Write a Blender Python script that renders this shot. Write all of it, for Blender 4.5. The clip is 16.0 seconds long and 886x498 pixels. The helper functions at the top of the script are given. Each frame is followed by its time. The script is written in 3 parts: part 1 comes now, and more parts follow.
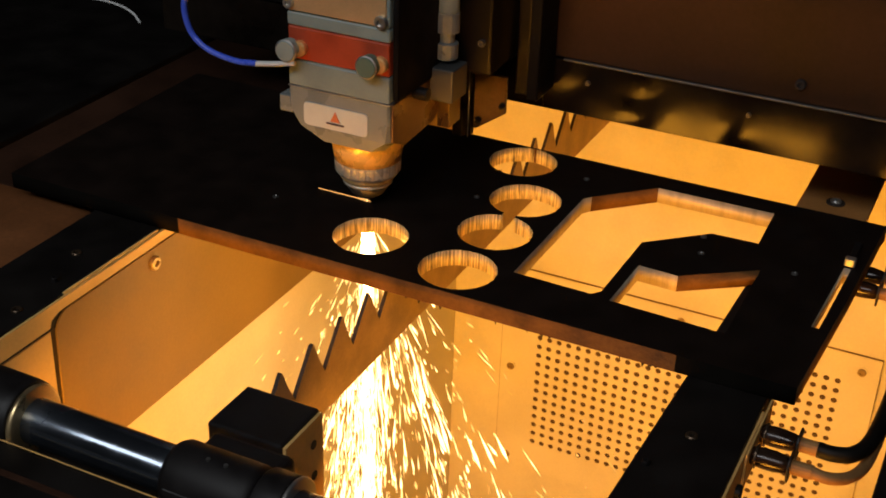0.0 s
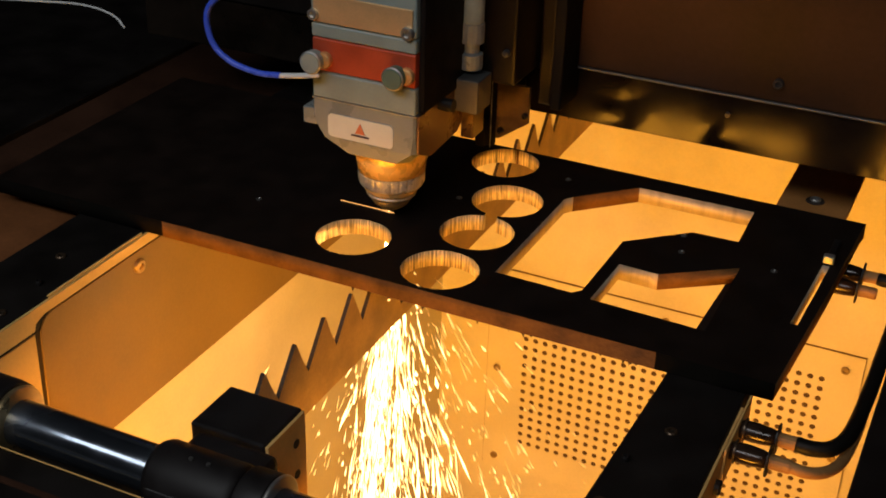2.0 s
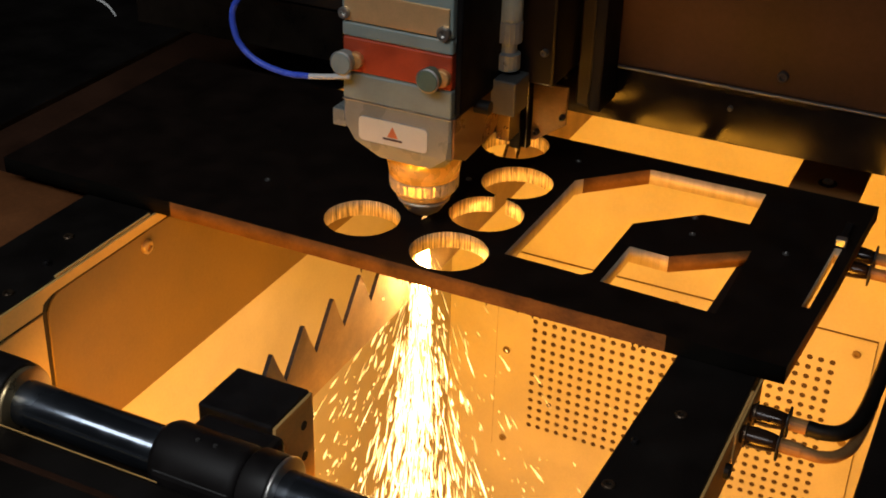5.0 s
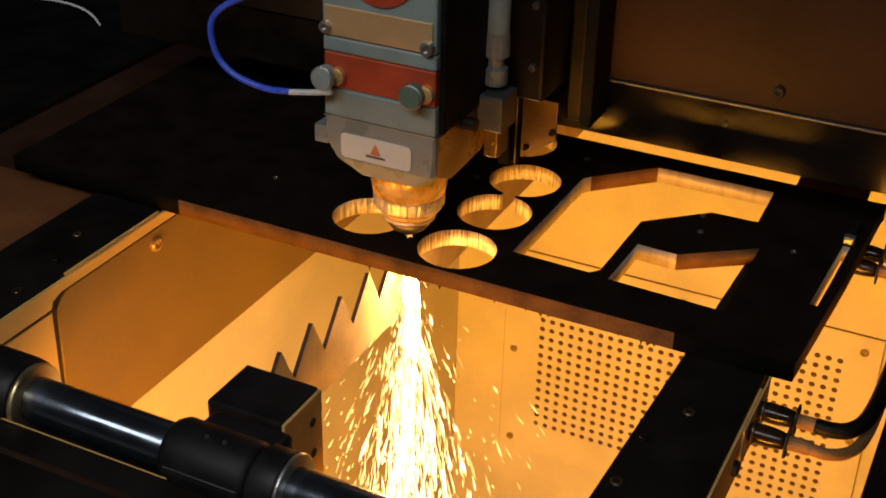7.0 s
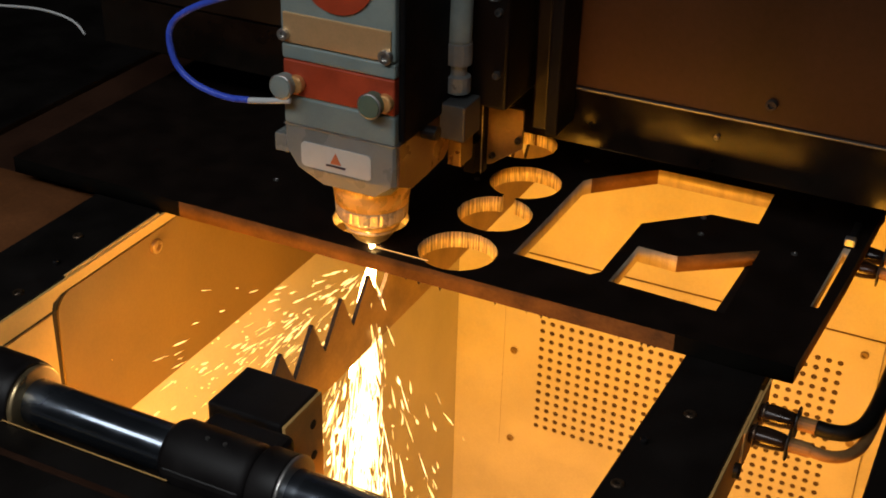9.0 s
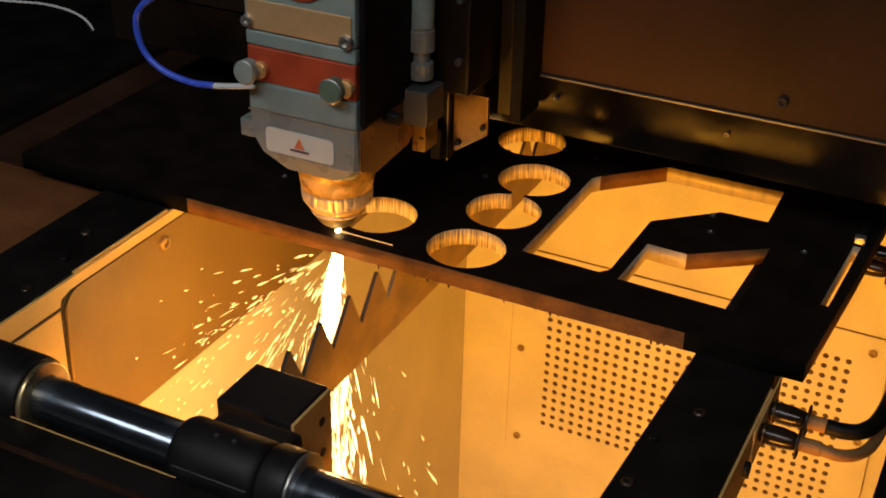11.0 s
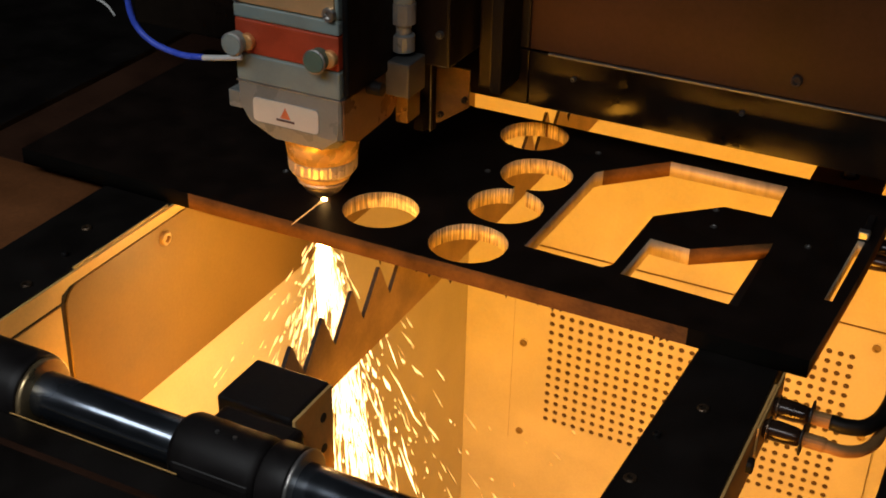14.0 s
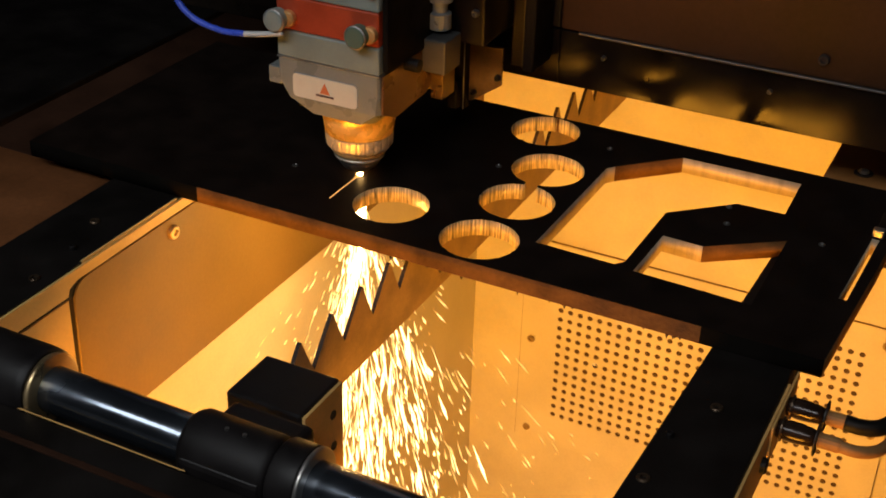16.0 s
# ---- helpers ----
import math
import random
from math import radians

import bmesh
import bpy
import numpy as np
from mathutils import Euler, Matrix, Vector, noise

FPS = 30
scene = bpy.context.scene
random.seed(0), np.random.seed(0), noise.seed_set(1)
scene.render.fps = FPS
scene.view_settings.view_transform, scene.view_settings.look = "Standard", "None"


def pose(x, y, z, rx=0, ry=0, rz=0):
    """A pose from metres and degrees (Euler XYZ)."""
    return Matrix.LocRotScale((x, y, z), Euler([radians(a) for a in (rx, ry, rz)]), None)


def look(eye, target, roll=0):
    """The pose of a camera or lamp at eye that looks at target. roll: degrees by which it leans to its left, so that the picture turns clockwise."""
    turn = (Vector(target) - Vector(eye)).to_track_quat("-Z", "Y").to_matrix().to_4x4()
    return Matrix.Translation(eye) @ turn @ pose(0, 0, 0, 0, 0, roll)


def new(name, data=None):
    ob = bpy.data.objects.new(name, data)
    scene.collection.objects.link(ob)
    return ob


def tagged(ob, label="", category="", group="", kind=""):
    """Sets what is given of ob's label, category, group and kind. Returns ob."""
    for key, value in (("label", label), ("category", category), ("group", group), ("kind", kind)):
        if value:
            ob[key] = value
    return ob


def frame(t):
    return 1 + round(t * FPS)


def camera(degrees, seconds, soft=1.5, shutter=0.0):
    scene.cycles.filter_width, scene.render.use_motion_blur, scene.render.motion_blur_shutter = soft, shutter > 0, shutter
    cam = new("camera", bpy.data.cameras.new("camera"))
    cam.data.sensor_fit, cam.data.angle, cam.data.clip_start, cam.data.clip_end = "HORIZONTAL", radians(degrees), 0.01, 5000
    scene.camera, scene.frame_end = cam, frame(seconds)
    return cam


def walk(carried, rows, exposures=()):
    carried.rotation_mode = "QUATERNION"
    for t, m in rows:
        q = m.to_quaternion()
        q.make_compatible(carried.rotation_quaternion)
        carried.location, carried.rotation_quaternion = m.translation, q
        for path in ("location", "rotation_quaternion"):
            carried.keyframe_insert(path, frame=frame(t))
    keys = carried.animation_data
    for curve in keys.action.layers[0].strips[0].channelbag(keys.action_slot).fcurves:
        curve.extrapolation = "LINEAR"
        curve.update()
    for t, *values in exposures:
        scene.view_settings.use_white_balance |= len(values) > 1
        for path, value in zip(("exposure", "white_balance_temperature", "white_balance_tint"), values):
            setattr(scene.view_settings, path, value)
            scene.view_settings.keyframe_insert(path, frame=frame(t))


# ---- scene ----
cam = camera(37.64, 16.0, soft=1.8)
# seconds, eye, heading, pitch, lean
CAMERA_ROWS = [
    (0.0, 0.4350, -0.9240, 0.5649, 25.23, -28.82, -1.84),
    (0.5, 0.4356, -0.9244, 0.5643, 25.04, -28.78, -1.97),
    (1.0, 0.4393, -0.9230, 0.5642, 25.00, -28.85, -1.75),
    (1.5, 0.4432, -0.9246, 0.5636, 24.91, -28.74, -1.66),
    (2.0, 0.4465, -0.9287, 0.5658, 24.81, -28.60, -1.60),
    (2.5, 0.4499, -0.9322, 0.5659, 24.83, -28.68, -1.71),
    (3.0, 0.4523, -0.9333, 0.5662, 24.81, -28.72, -1.69),
    (3.5, 0.4507, -0.9305, 0.5648, 24.96, -28.95, -1.65),
    (6.0, 0.4431, -0.9222, 0.5596, 25.34, -29.50, -1.49),
    (6.5, 0.4428, -0.9230, 0.5589, 25.22, -29.59, -1.56),
    (7.0, 0.4446, -0.9258, 0.5611, 25.62, -29.41, -1.40),
    (7.5, 0.4460, -0.9236, 0.5609, 25.69, -29.26, -1.23),
    (8.0, 0.4445, -0.9225, 0.5611, 25.54, -29.42, -1.39),
    (8.5, 0.4426, -0.9228, 0.5612, 25.52, -29.38, -1.37),
    (9.0, 0.4439, -0.9258, 0.5603, 25.61, -29.30, -1.43),
    (11.5, 0.4393, -0.9252, 0.5589, 25.92, -29.43, -1.37),
    (12.0, 0.4404, -0.9247, 0.5588, 26.04, -29.41, -1.23),
    (12.5, 0.4397, -0.9237, 0.5588, 26.23, -29.58, -1.36),
    (13.0, 0.4355, -0.9242, 0.5568, 25.98, -29.63, -1.51),
    (13.5, 0.4363, -0.9234, 0.5561, 25.98, -29.75, -1.50),
    (14.0, 0.4384, -0.9211, 0.5566, 25.97, -29.65, -1.33),
    (14.5, 0.4358, -0.9219, 0.5568, 25.99, -29.64, -1.46),
    (15.0, 0.4330, -0.9209, 0.5561, 26.07, -29.59, -1.50),
    (15.5, 0.4287, -0.9178, 0.5543, 26.08, -29.99, -1.68),
    (16.0, 0.4292, -0.9154, 0.5539, 26.17, -29.96, -1.57),
]


def cam_pose(x, y, z, yaw, pitch, lean):
    a, b = radians(yaw), radians(pitch)
    ahead = Vector((-math.sin(a) * math.cos(b), math.cos(a) * math.cos(b), math.sin(b)))
    return look((x, y, z), Vector((x, y, z)) + ahead, -lean)


walk(cam, [(r[0], cam_pose(*r[1:])) for r in CAMERA_ROWS],
     [(0.0, 0.1), (7.9, 0.1), (8.3, 0.32), (8.6, 0.32), (9.0, 0.1), (16.0, 0.1)])

# ---- light ----
world = bpy.data.worlds.new("world")
world.use_nodes = True
world.node_tree.nodes["Background"].inputs[0].default_value = (0.55, 0.68, 0.9, 1)
world.node_tree.nodes["Background"].inputs[1].default_value = 0.05
scene.world = world


def area_lamp(name, eye, target, sx, sy, watts, colour):
    data = bpy.data.lights.new(name, "AREA")
    data.shape, data.size, data.size_y, data.energy, data.color = "RECTANGLE", sx, sy, watts, colour
    ob = new(name, data)
    ob.matrix_world = look(eye, target)
    return ob


WARM = (1.0, 0.393, 0.030)
chamber_lamp = area_lamp("chamber_lamp", (0.08, -0.56, -0.26), (0.05, 0.6, -0.46), 0.9, 0.20, 12.6, WARM)
chamber_lamp.data.spread = radians(135)
area_lamp("room_lamp", (-0.2, -1.75, 1.65), (-0.1, 0, 0.1), 2.4, 0.5, 20, (0.93, 0.97, 1.0))


# ---- materials ----
def surface(name, colour, rough=0.5, metal=0.0, var=0.25, scale=30.0, bump=0.1, fine=400.0, spec=0.5, stretch=None):
    m = bpy.data.materials.new(name)
    m.use_nodes = True
    nt = m.node_tree
    b = nt.nodes["Principled BSDF"]
    co = nt.nodes.new("ShaderNodeTexCoord")
    mp = nt.nodes.new("ShaderNodeMapping")
    mp.inputs["Scale"].default_value = stretch or (1, 1, 1)
    nt.links.new(co.outputs["Object"], mp.inputs[0])
    n1 = nt.nodes.new("ShaderNodeTexNoise")
    n1.inputs["Scale"].default_value, n1.inputs["Detail"].default_value = scale, 6
    n2 = nt.nodes.new("ShaderNodeTexNoise")
    n2.inputs["Scale"].default_value, n2.inputs["Detail"].default_value = fine, 3
    for n in (n1, n2):
        nt.links.new(mp.outputs[0], n.inputs["Vector"])
    ramp = nt.nodes.new("ShaderNodeMapRange")
    ramp.inputs[1].default_value, ramp.inputs[2].default_value = 0.3, 0.7
    ramp.inputs[3].default_value, ramp.inputs[4].default_value = 1 - var, 1 + var
    mix = nt.nodes.new("ShaderNodeMath")
    mix.operation = "MULTIPLY_ADD"
    mix.inputs[1].default_value = 0.25
    nt.links.new(n2.outputs[0], mix.inputs[0])
    nt.links.new(n1.outputs[0], mix.inputs[2])
    sub = nt.nodes.new("ShaderNodeMath")
    sub.operation = "SUBTRACT"
    sub.inputs[1].default_value = 0.125
    nt.links.new(mix.outputs[0], sub.inputs[0])
    nt.links.new(sub.outputs[0], ramp.inputs[0])
    tint = nt.nodes.new("ShaderNodeVectorMath")
    tint.operation = "SCALE"
    tint.inputs[0].default_value = colour
    nt.links.new(ramp.outputs[0], tint.inputs["Scale"])
    nt.links.new(tint.outputs[0], b.inputs["Base Color"])
    rr = nt.nodes.new("ShaderNodeMapRange")
    rr.inputs[1].default_value, rr.inputs[2].default_value = 0.3, 0.7
    rr.inputs[3].default_value, rr.inputs[4].default_value = max(0.03, rough - 0.1), min(1, rough + 0.1)
    nt.links.new(n1.outputs[0], rr.inputs[0])
    nt.links.new(rr.outputs[0], b.inputs["Roughness"])
    b.inputs["Metallic"].default_value = metal
    b.inputs["Specular IOR Level"].default_value = spec
    bp = nt.nodes.new("ShaderNodeBump")
    bp.inputs["Strength"].default_value, bp.inputs["Distance"].default_value = bump, 0.002
    nt.links.new(n2.outputs[0], bp.inputs["Height"])
    nt.links.new(bp.outputs[0], b.inputs["Normal"])
    return m


def glow(name, colour, strength):
    m = bpy.data.materials.new(name)
    m.use_nodes = True
    b = m.node_tree.nodes["Principled BSDF"]
    b.inputs["Base Color"].default_value = (0, 0, 0, 1)
    b.inputs["Emission Color"].default_value = (*colour, 1)
    b.inputs["Emission Strength"].default_value = strength
    return m


M_MILL = surface("mill_scale_steel", (0.0115, 0.0068, 0.005), 0.6, 0.0, 0.35, 25, 0.15, 500, 0.10)
M_CUT = surface("laser_cut_edge", (0.60, 0.47, 0.25), 0.42, 0.3, 0.85, 620, 0.9, 1500, 0.5, (1, 1, 0.05))
M_CUTB = surface("smooth_cut_edge", (0.48, 0.39, 0.27), 0.5, 0.2, 0.22, 90, 0.3, 500, 0.5, (1, 1, 0.15))
M_FRAME = surface("black_frame_paint", (0.009, 0.007, 0.006), 0.5, 0.0, 0.4, 20, 0.1, 500, 0.25)
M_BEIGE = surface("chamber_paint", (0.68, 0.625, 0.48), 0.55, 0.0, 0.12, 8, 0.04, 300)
M_BROWN = surface("brown_panel_steel", (0.225, 0.137, 0.034), 0.5, 0.0, 0.18, 9, 0.05, 300)
M_FLANGE = surface("folded_steel_flange", (0.68, 0.46, 0.16), 0.5, 0.0, 0.14, 12, 0.05, 300)
M_EDGE = surface("rim_and_shaded_cut", (0.13, 0.060, 0.018), 0.7, 0.0, 0.35, 40, 0.2, 300, 0.12)
M_LEDGE = surface("lit_brown_ledge", (0.42, 0.18, 0.05), 0.6, 0.0, 0.25, 15, 0.1, 300, 0.25)
M_TAN = surface("lit_tan_steel", (0.74, 0.43, 0.14), 0.5, 0.0, 0.2, 25, 0.1, 300)
M_SLEEVE = surface("worn_tan_rubber", (0.34, 0.17, 0.06), 0.6, 0.0, 0.25, 40, 0.05, 300, 0.3)
M_RIM_SHADE = surface("shaded_black_rim", (0.005, 0.004, 0.003), 0.9, 0.0, 0.3, 40, 0.1, 300, 0.05)
M_BURNT = surface("burnt_cut_edge", (0.030, 0.018, 0.012), 0.7, 0.0, 0.3, 60, 0.2)
M_SLAT = surface("scorched_slat_steel", (0.48, 0.33, 0.17), 0.55, 0.2, 0.25, 30, 0.1, 300)
M_DARKHOLE = surface("perforation_shade", (0.085, 0.052, 0.022), 0.8, 0.0, 0.2, 40, 0.1)
M_SEAM = surface("seam_shadow_gap", (0.05, 0.035, 0.02), 0.8, 0.0, 0.2, 40, 0.1)
M_GREY = surface("grey_head_paint", (0.26, 0.275, 0.26), 0.30, 0.1, 0.12, 30, 0.05, 500)
M_TEAL = surface("grey_green_head_paint", (0.28, 0.335, 0.31), 0.42, 0.1, 0.12, 30, 0.05, 500)
M_RED = surface("red_anodised", (0.50, 0.070, 0.026), 0.4, 0.1, 0.15, 40, 0.05, 500)
M_COPPER = surface("copper_band", (0.80, 0.42, 0.15), 0.33, 0.35, 0.25, 30, 0.05, 500)
M_SHEEN = surface("warm_reflection_metal", (0.80, 0.50, 0.24), 0.33, 0.45, 0.15, 18, 0.03, 500)
M_FITTING = surface("grey_plated_fitting", (0.30, 0.31, 0.30), 0.35, 0.35, 0.15, 60, 0.05, 500)
M_GOLD = surface("warm_polished_brass", (0.93, 0.63, 0.25), 0.30, 0.25, 0.10, 60, 0.03, 500)
M_RING = surface("warm_bright_steel", (0.72, 0.60, 0.44), 0.30, 0.35, 0.12, 60, 0.05, 500)
M_MODULE = surface("matt_black_module", (0.006, 0.005, 0.005), 0.6, 0.0, 0.3, 40, 0.05, 500, 0.12)
M_BRASS = surface("brass_collar", (0.70, 0.52, 0.28), 0.36, 0.9, 0.15, 60, 0.05, 500)
M_STEEL = surface("bright_steel", (0.55, 0.53, 0.50), 0.38, 0.9, 0.12, 60, 0.05, 500)
M_SCREW = surface("browned_brass_screw", (0.40, 0.29, 0.13), 0.4, 0.6, 0.2, 60, 0.05)
M_DULL = surface("dull_screw_steel", (0.20, 0.19, 0.18), 0.4, 0.8, 0.2, 60, 0.05)
M_BRACKET = surface("stained_bracket_steel", (0.12, 0.078, 0.045), 0.36, 0.7, 0.3, 30, 0.05, 300)
M_GREYD = surface("dark_grey_bracket", (0.085, 0.085, 0.083), 0.45, 0.2, 0.15, 40, 0.05)
M_NUT = surface("browned_nut_steel", (0.10, 0.065, 0.04), 0.35, 0.7, 0.3, 60, 0.05)
M_KNUCKLE = surface("glossy_black_nylon", (0.030, 0.016, 0.010), 0.22, 0.2, 0.4, 40, 0.04, 300, 0.5)
M_CHEEK = surface("bounce_brown_plate", (0.20, 0.11, 0.058), 0.32, 0.4, 0.2, 25, 0.05, 300)
M_KNOBD = surface("dark_green_plastic", (0.12, 0.17, 0.12), 0.5, 0.0, 0.12, 60, 0.05)
M_KNOB = surface("grey_plastic_knob", (0.30, 0.34, 0.31), 0.5, 0.0, 0.12, 60, 0.05)
M_LABEL = surface("white_label", (0.66, 0.66, 0.63), 0.5, 0.0, 0.05, 40, 0.02)
M_ORANGE = surface("orange_print", (0.70, 0.20, 0.08), 0.5, 0.0, 0.05, 40, 0.02)
M_PRINT = surface("dark_print", (0.10, 0.06, 0.06), 0.5, 0.0, 0.05, 40, 0.02)
M_BLACK = surface("black_plastic", (0.010, 0.008, 0.008), 0.5, 0.0, 0.3, 40, 0.05, 500, 0.34)
M_GLOSS = surface("glossy_black_beam", (0.010, 0.007, 0.005), 0.12, 0.0, 0.6, 14, 0.03, 90, 0.13)
M_COVER = surface("brown_black_cover", (0.050, 0.021, 0.010), 0.50, 0.0, 0.3, 6, 0.03, 200, 0.16)
M_CARRIAGE = surface("oily_black_carriage", (0.012, 0.008, 0.006), 0.38, 0.0, 0.5, 15, 0.05, 300, 0.25)
M_BLUE = surface("blue_hose", (0.06, 0.12, 0.78), 0.25, 0.0, 0.1, 60, 0.02)
M_WHITE = surface("white_plastic", (0.72, 0.72, 0.70), 0.4, 0.0, 0.05, 60, 0.02)
M_ROD = surface("polished_rod", (0.24, 0.27, 0.32), 0.24, 0.95, 0.15, 20, 0.03, 300)
M_RUBBER = surface("black_rubber", (0.006, 0.005, 0.004), 0.55, 0.0, 0.2, 60, 0.05, 400, 0.2)
M_DECK = surface("rusty_side_deck", (0.19, 0.068, 0.022), 0.6, 0.0, 0.4, 12, 0.1, 200, 0.3)
M_DIM_BROWN = surface("dim_rust_brown", (0.036, 0.015, 0.008), 0.7, 0.0, 0.6, 9, 0.1, 200, 0.12)
M_ROOM = surface("dark_room_wall", (0.03, 0.03, 0.033), 0.8, 0.0, 0.2, 4, 0.05, 60)
M_PLUME = glow("white_hot_jet", (1.0, 0.55, 0.17), 85)
M_KERF = glow("cooling_kerf", (1.0, 0.46, 0.13), 1.2)
M_HOT = glow("white_hot_spark", (1.0, 0.60, 0.24), 4.6)
M_SPARK = glow("yellow_spark", (1.0, 0.62, 0.19), 2.4)
M_EMBER = glow("orange_spark", (1.0, 0.55, 0.15), 1.5)


# ---- mesh helpers ----
def mesh_of(name, bm, *mats, smooth=False):
    me = bpy.data.meshes.new(name)
    bmesh.ops.recalc_face_normals(bm, faces=bm.faces)
    for f in bm.faces:
        f.smooth = smooth
    bm.to_mesh(me)
    bm.free()
    for m in mats:
        me.materials.append(m)
    return me


def part(name, bm, material, parent=None, label="", smooth=False):
    ob = new(name, bm if isinstance(bm, bpy.types.Mesh) else mesh_of(name, bm, material, smooth=smooth))
    if parent is not None:
        ob.parent = parent
    if label:
        ob["label"] = label
    return ob


def thing(name, label, category, group="", kind="", at=None):
    ob = new(name)
    ob.empty_display_size = 0.02
    if at is not None:
        ob.matrix_world = at
    return tagged(ob, label, category, group, kind)


def box(x0, x1, y0, y1, z0, z1, bevel=0.0, bm=None, segs=2):
    out = bm or bmesh.new()
    vs = [out.verts.new((x, y, z)) for x in (x0, x1) for y in (y0, y1) for z in (z0, z1)]
    for f in ((0, 1, 3, 2), (4, 6, 7, 5), (0, 4, 5, 1), (2, 3, 7, 6), (0, 2, 6, 4), (1, 5, 7, 3)):
        out.faces.new([vs[i] for i in f])
    if bevel and bm is None:
        bmesh.ops.recalc_face_normals(out, faces=out.faces)
        bmesh.ops.bevel(out, geom=list(out.edges), offset=bevel, segments=segs, affect="EDGES", profile=0.5)
    return out


def lathe(profile, n=32, axis="z", at=(0, 0, 0), bm=None, wobble=None):
    """A turned body: profile of (radius, height) round the axis, closed at both ends."""
    out = bm or bmesh.new()
    rings = []
    for r, h in profile:
        ring = []
        for i in range(n):
            a = 2 * math.pi * i / n
            rr = r * (wobble(i) if wobble else 1)
            u, v = rr * math.cos(a), rr * math.sin(a)
            p = {"z": (u, v, h), "x": (h, u, v), "y": (u, h, v)}[axis]
            ring.append(out.verts.new((p[0] + at[0], p[1] + at[1], p[2] + at[2])))
        rings.append(ring)
    for a, b in zip(rings, rings[1:]):
        for i in range(n):
            out.faces.new((a[i], a[(i + 1) % n], b[(i + 1) % n], b[i]))
    out.faces.new(rings[0])
    out.faces.new(rings[-1])
    return out


def tube(points, r, n=10, steps=6, bm=None):
    """A hose through the points, smoothed."""
    out = bm or bmesh.new()
    pts = [Vector(p) for p in points]
    ext = [pts[0] * 2 - pts[1]] + pts + [pts[-1] * 2 - pts[-2]]
    line = []
    for i in range(1, len(ext) - 2):
        p0, p1, p2, p3 = ext[i - 1:i + 3]
        for k in range(steps):
            t = k / steps
            line.append(0.5 * ((2 * p1) + (p2 - p0) * t + (2 * p0 - 5 * p1 + 4 * p2 - p3) * t * t + (3 * p1 - p0 - 3 * p2 + p3) * t ** 3))
    line.append(pts[-1])
    rings, side = [], None
    for i, p in enumerate(line):
        d = (line[min(i + 1, len(line) - 1)] - line[max(i - 1, 0)]).normalized()
        if side is None:
            side = d.orthogonal().normalized()
        side = (side - d * side.dot(d)).normalized()
        up = d.cross(side)
        rings.append([out.verts.new(p + r * (math.cos(2 * math.pi * k / n) * side + math.sin(2 * math.pi * k / n) * up)) for k in range(n)])
    for a, b in zip(rings, rings[1:]):
        for i in range(n):
            out.faces.new((a[i], a[(i + 1) % n], b[(i + 1) % n], b[i]))
    out.faces.new(rings[0])
    out.faces.new(rings[-1])
    return out


def prism(poly, axis, lo, hi, bm=None, bevel=0.0):
    """A polygon extruded along an axis. poly lists the two other coordinates, in x, y, z order."""
    out = bm or bmesh.new()

    def at(u, v, h):
        return {"x": (h, u, v), "y": (u, h, v), "z": (u, v, h)}[axis]
    a = [out.verts.new(at(u, v, lo)) for u, v in poly]
    b = [out.verts.new(at(u, v, hi)) for u, v in poly]
    n = len(poly)
    out.faces.new(a)
    out.faces.new(b)
    for i in range(n):
        out.faces.new((a[i], a[(i + 1) % n], b[(i + 1) % n], b[i]))
    if bevel:
        bmesh.ops.recalc_face_normals(out, faces=out.faces)
        bmesh.ops.bevel(out, geom=list(out.edges), offset=bevel, segments=2, affect="EDGES", profile=0.5)
    return out


def cut_sheet(name, outlines, lo, hi, bevel=0.0):
    """A sheet with openings: the first outline is its rim, the others are cut through."""
    cu = bpy.data.curves.new(name, "CURVE")
    cu.dimensions, cu.fill_mode, cu.extrude = "2D", "BOTH", (hi - lo) / 2 - bevel
    cu.bevel_depth, cu.bevel_resolution = bevel, 0
    cu.offset = -bevel
    for o in outlines:
        s = cu.splines.new("POLY")
        s.points.add(len(o) - 1)
        for p, (x, y) in zip(s.points, o):
            p.co = (x, y, 0, 1)
        s.use_cyclic_u = True
    tmp = bpy.data.objects.new(name, cu)
    scene.collection.objects.link(tmp)
    dg = bpy.context.evaluated_depsgraph_get()
    dg.update()
    me = bpy.data.meshes.new_from_object(tmp.evaluated_get(dg))
    bpy.data.objects.remove(tmp)
    weld = bmesh.new()
    weld.from_mesh(me)
    bmesh.ops.remove_doubles(weld, verts=weld.verts, dist=1e-6)
    weld.to_mesh(me)
    weld.free()
    me.transform(Matrix.Translation((0, 0, (lo + hi) / 2)))
    return me


def ring_points(cx, cy, r, n=180, jag=0.0, seed=0):
    rng = random.Random(seed)
    return [(cx + (r + jag * rng.uniform(-1, 1)) * math.cos(2 * math.pi * i / n),
             cy + (r + jag * rng.uniform(-1, 1)) * math.sin(2 * math.pi * i / n)) for i in range(n)]


def screw(parent, x, y, z, facing="z", r=0.006, material=None):
    """A socket-head screw with its recess."""
    s = {"z": 1, "y": -1, "x": 1}[facing]
    at = (x, y, z)
    prof = [(r, -0.001 * s), (r, 0.0025 * s), (r * 0.85, 0.0035 * s), (r * 0.5, 0.0035 * s), (r * 0.45, 0.001 * s)]
    return part("screw", lathe(prof, 14, facing, at), material or M_STEEL, parent, smooth=False)


# ---- the setting ----
TH = 0.016          # plate thickness; its top is z = 0
YF, YB = -0.062, 0.25
XL, XR = -0.266, 0.239  # inner faces of the two bed rails
YW, ZF = 0.615, -0.95  # back wall of the chamber, its floor

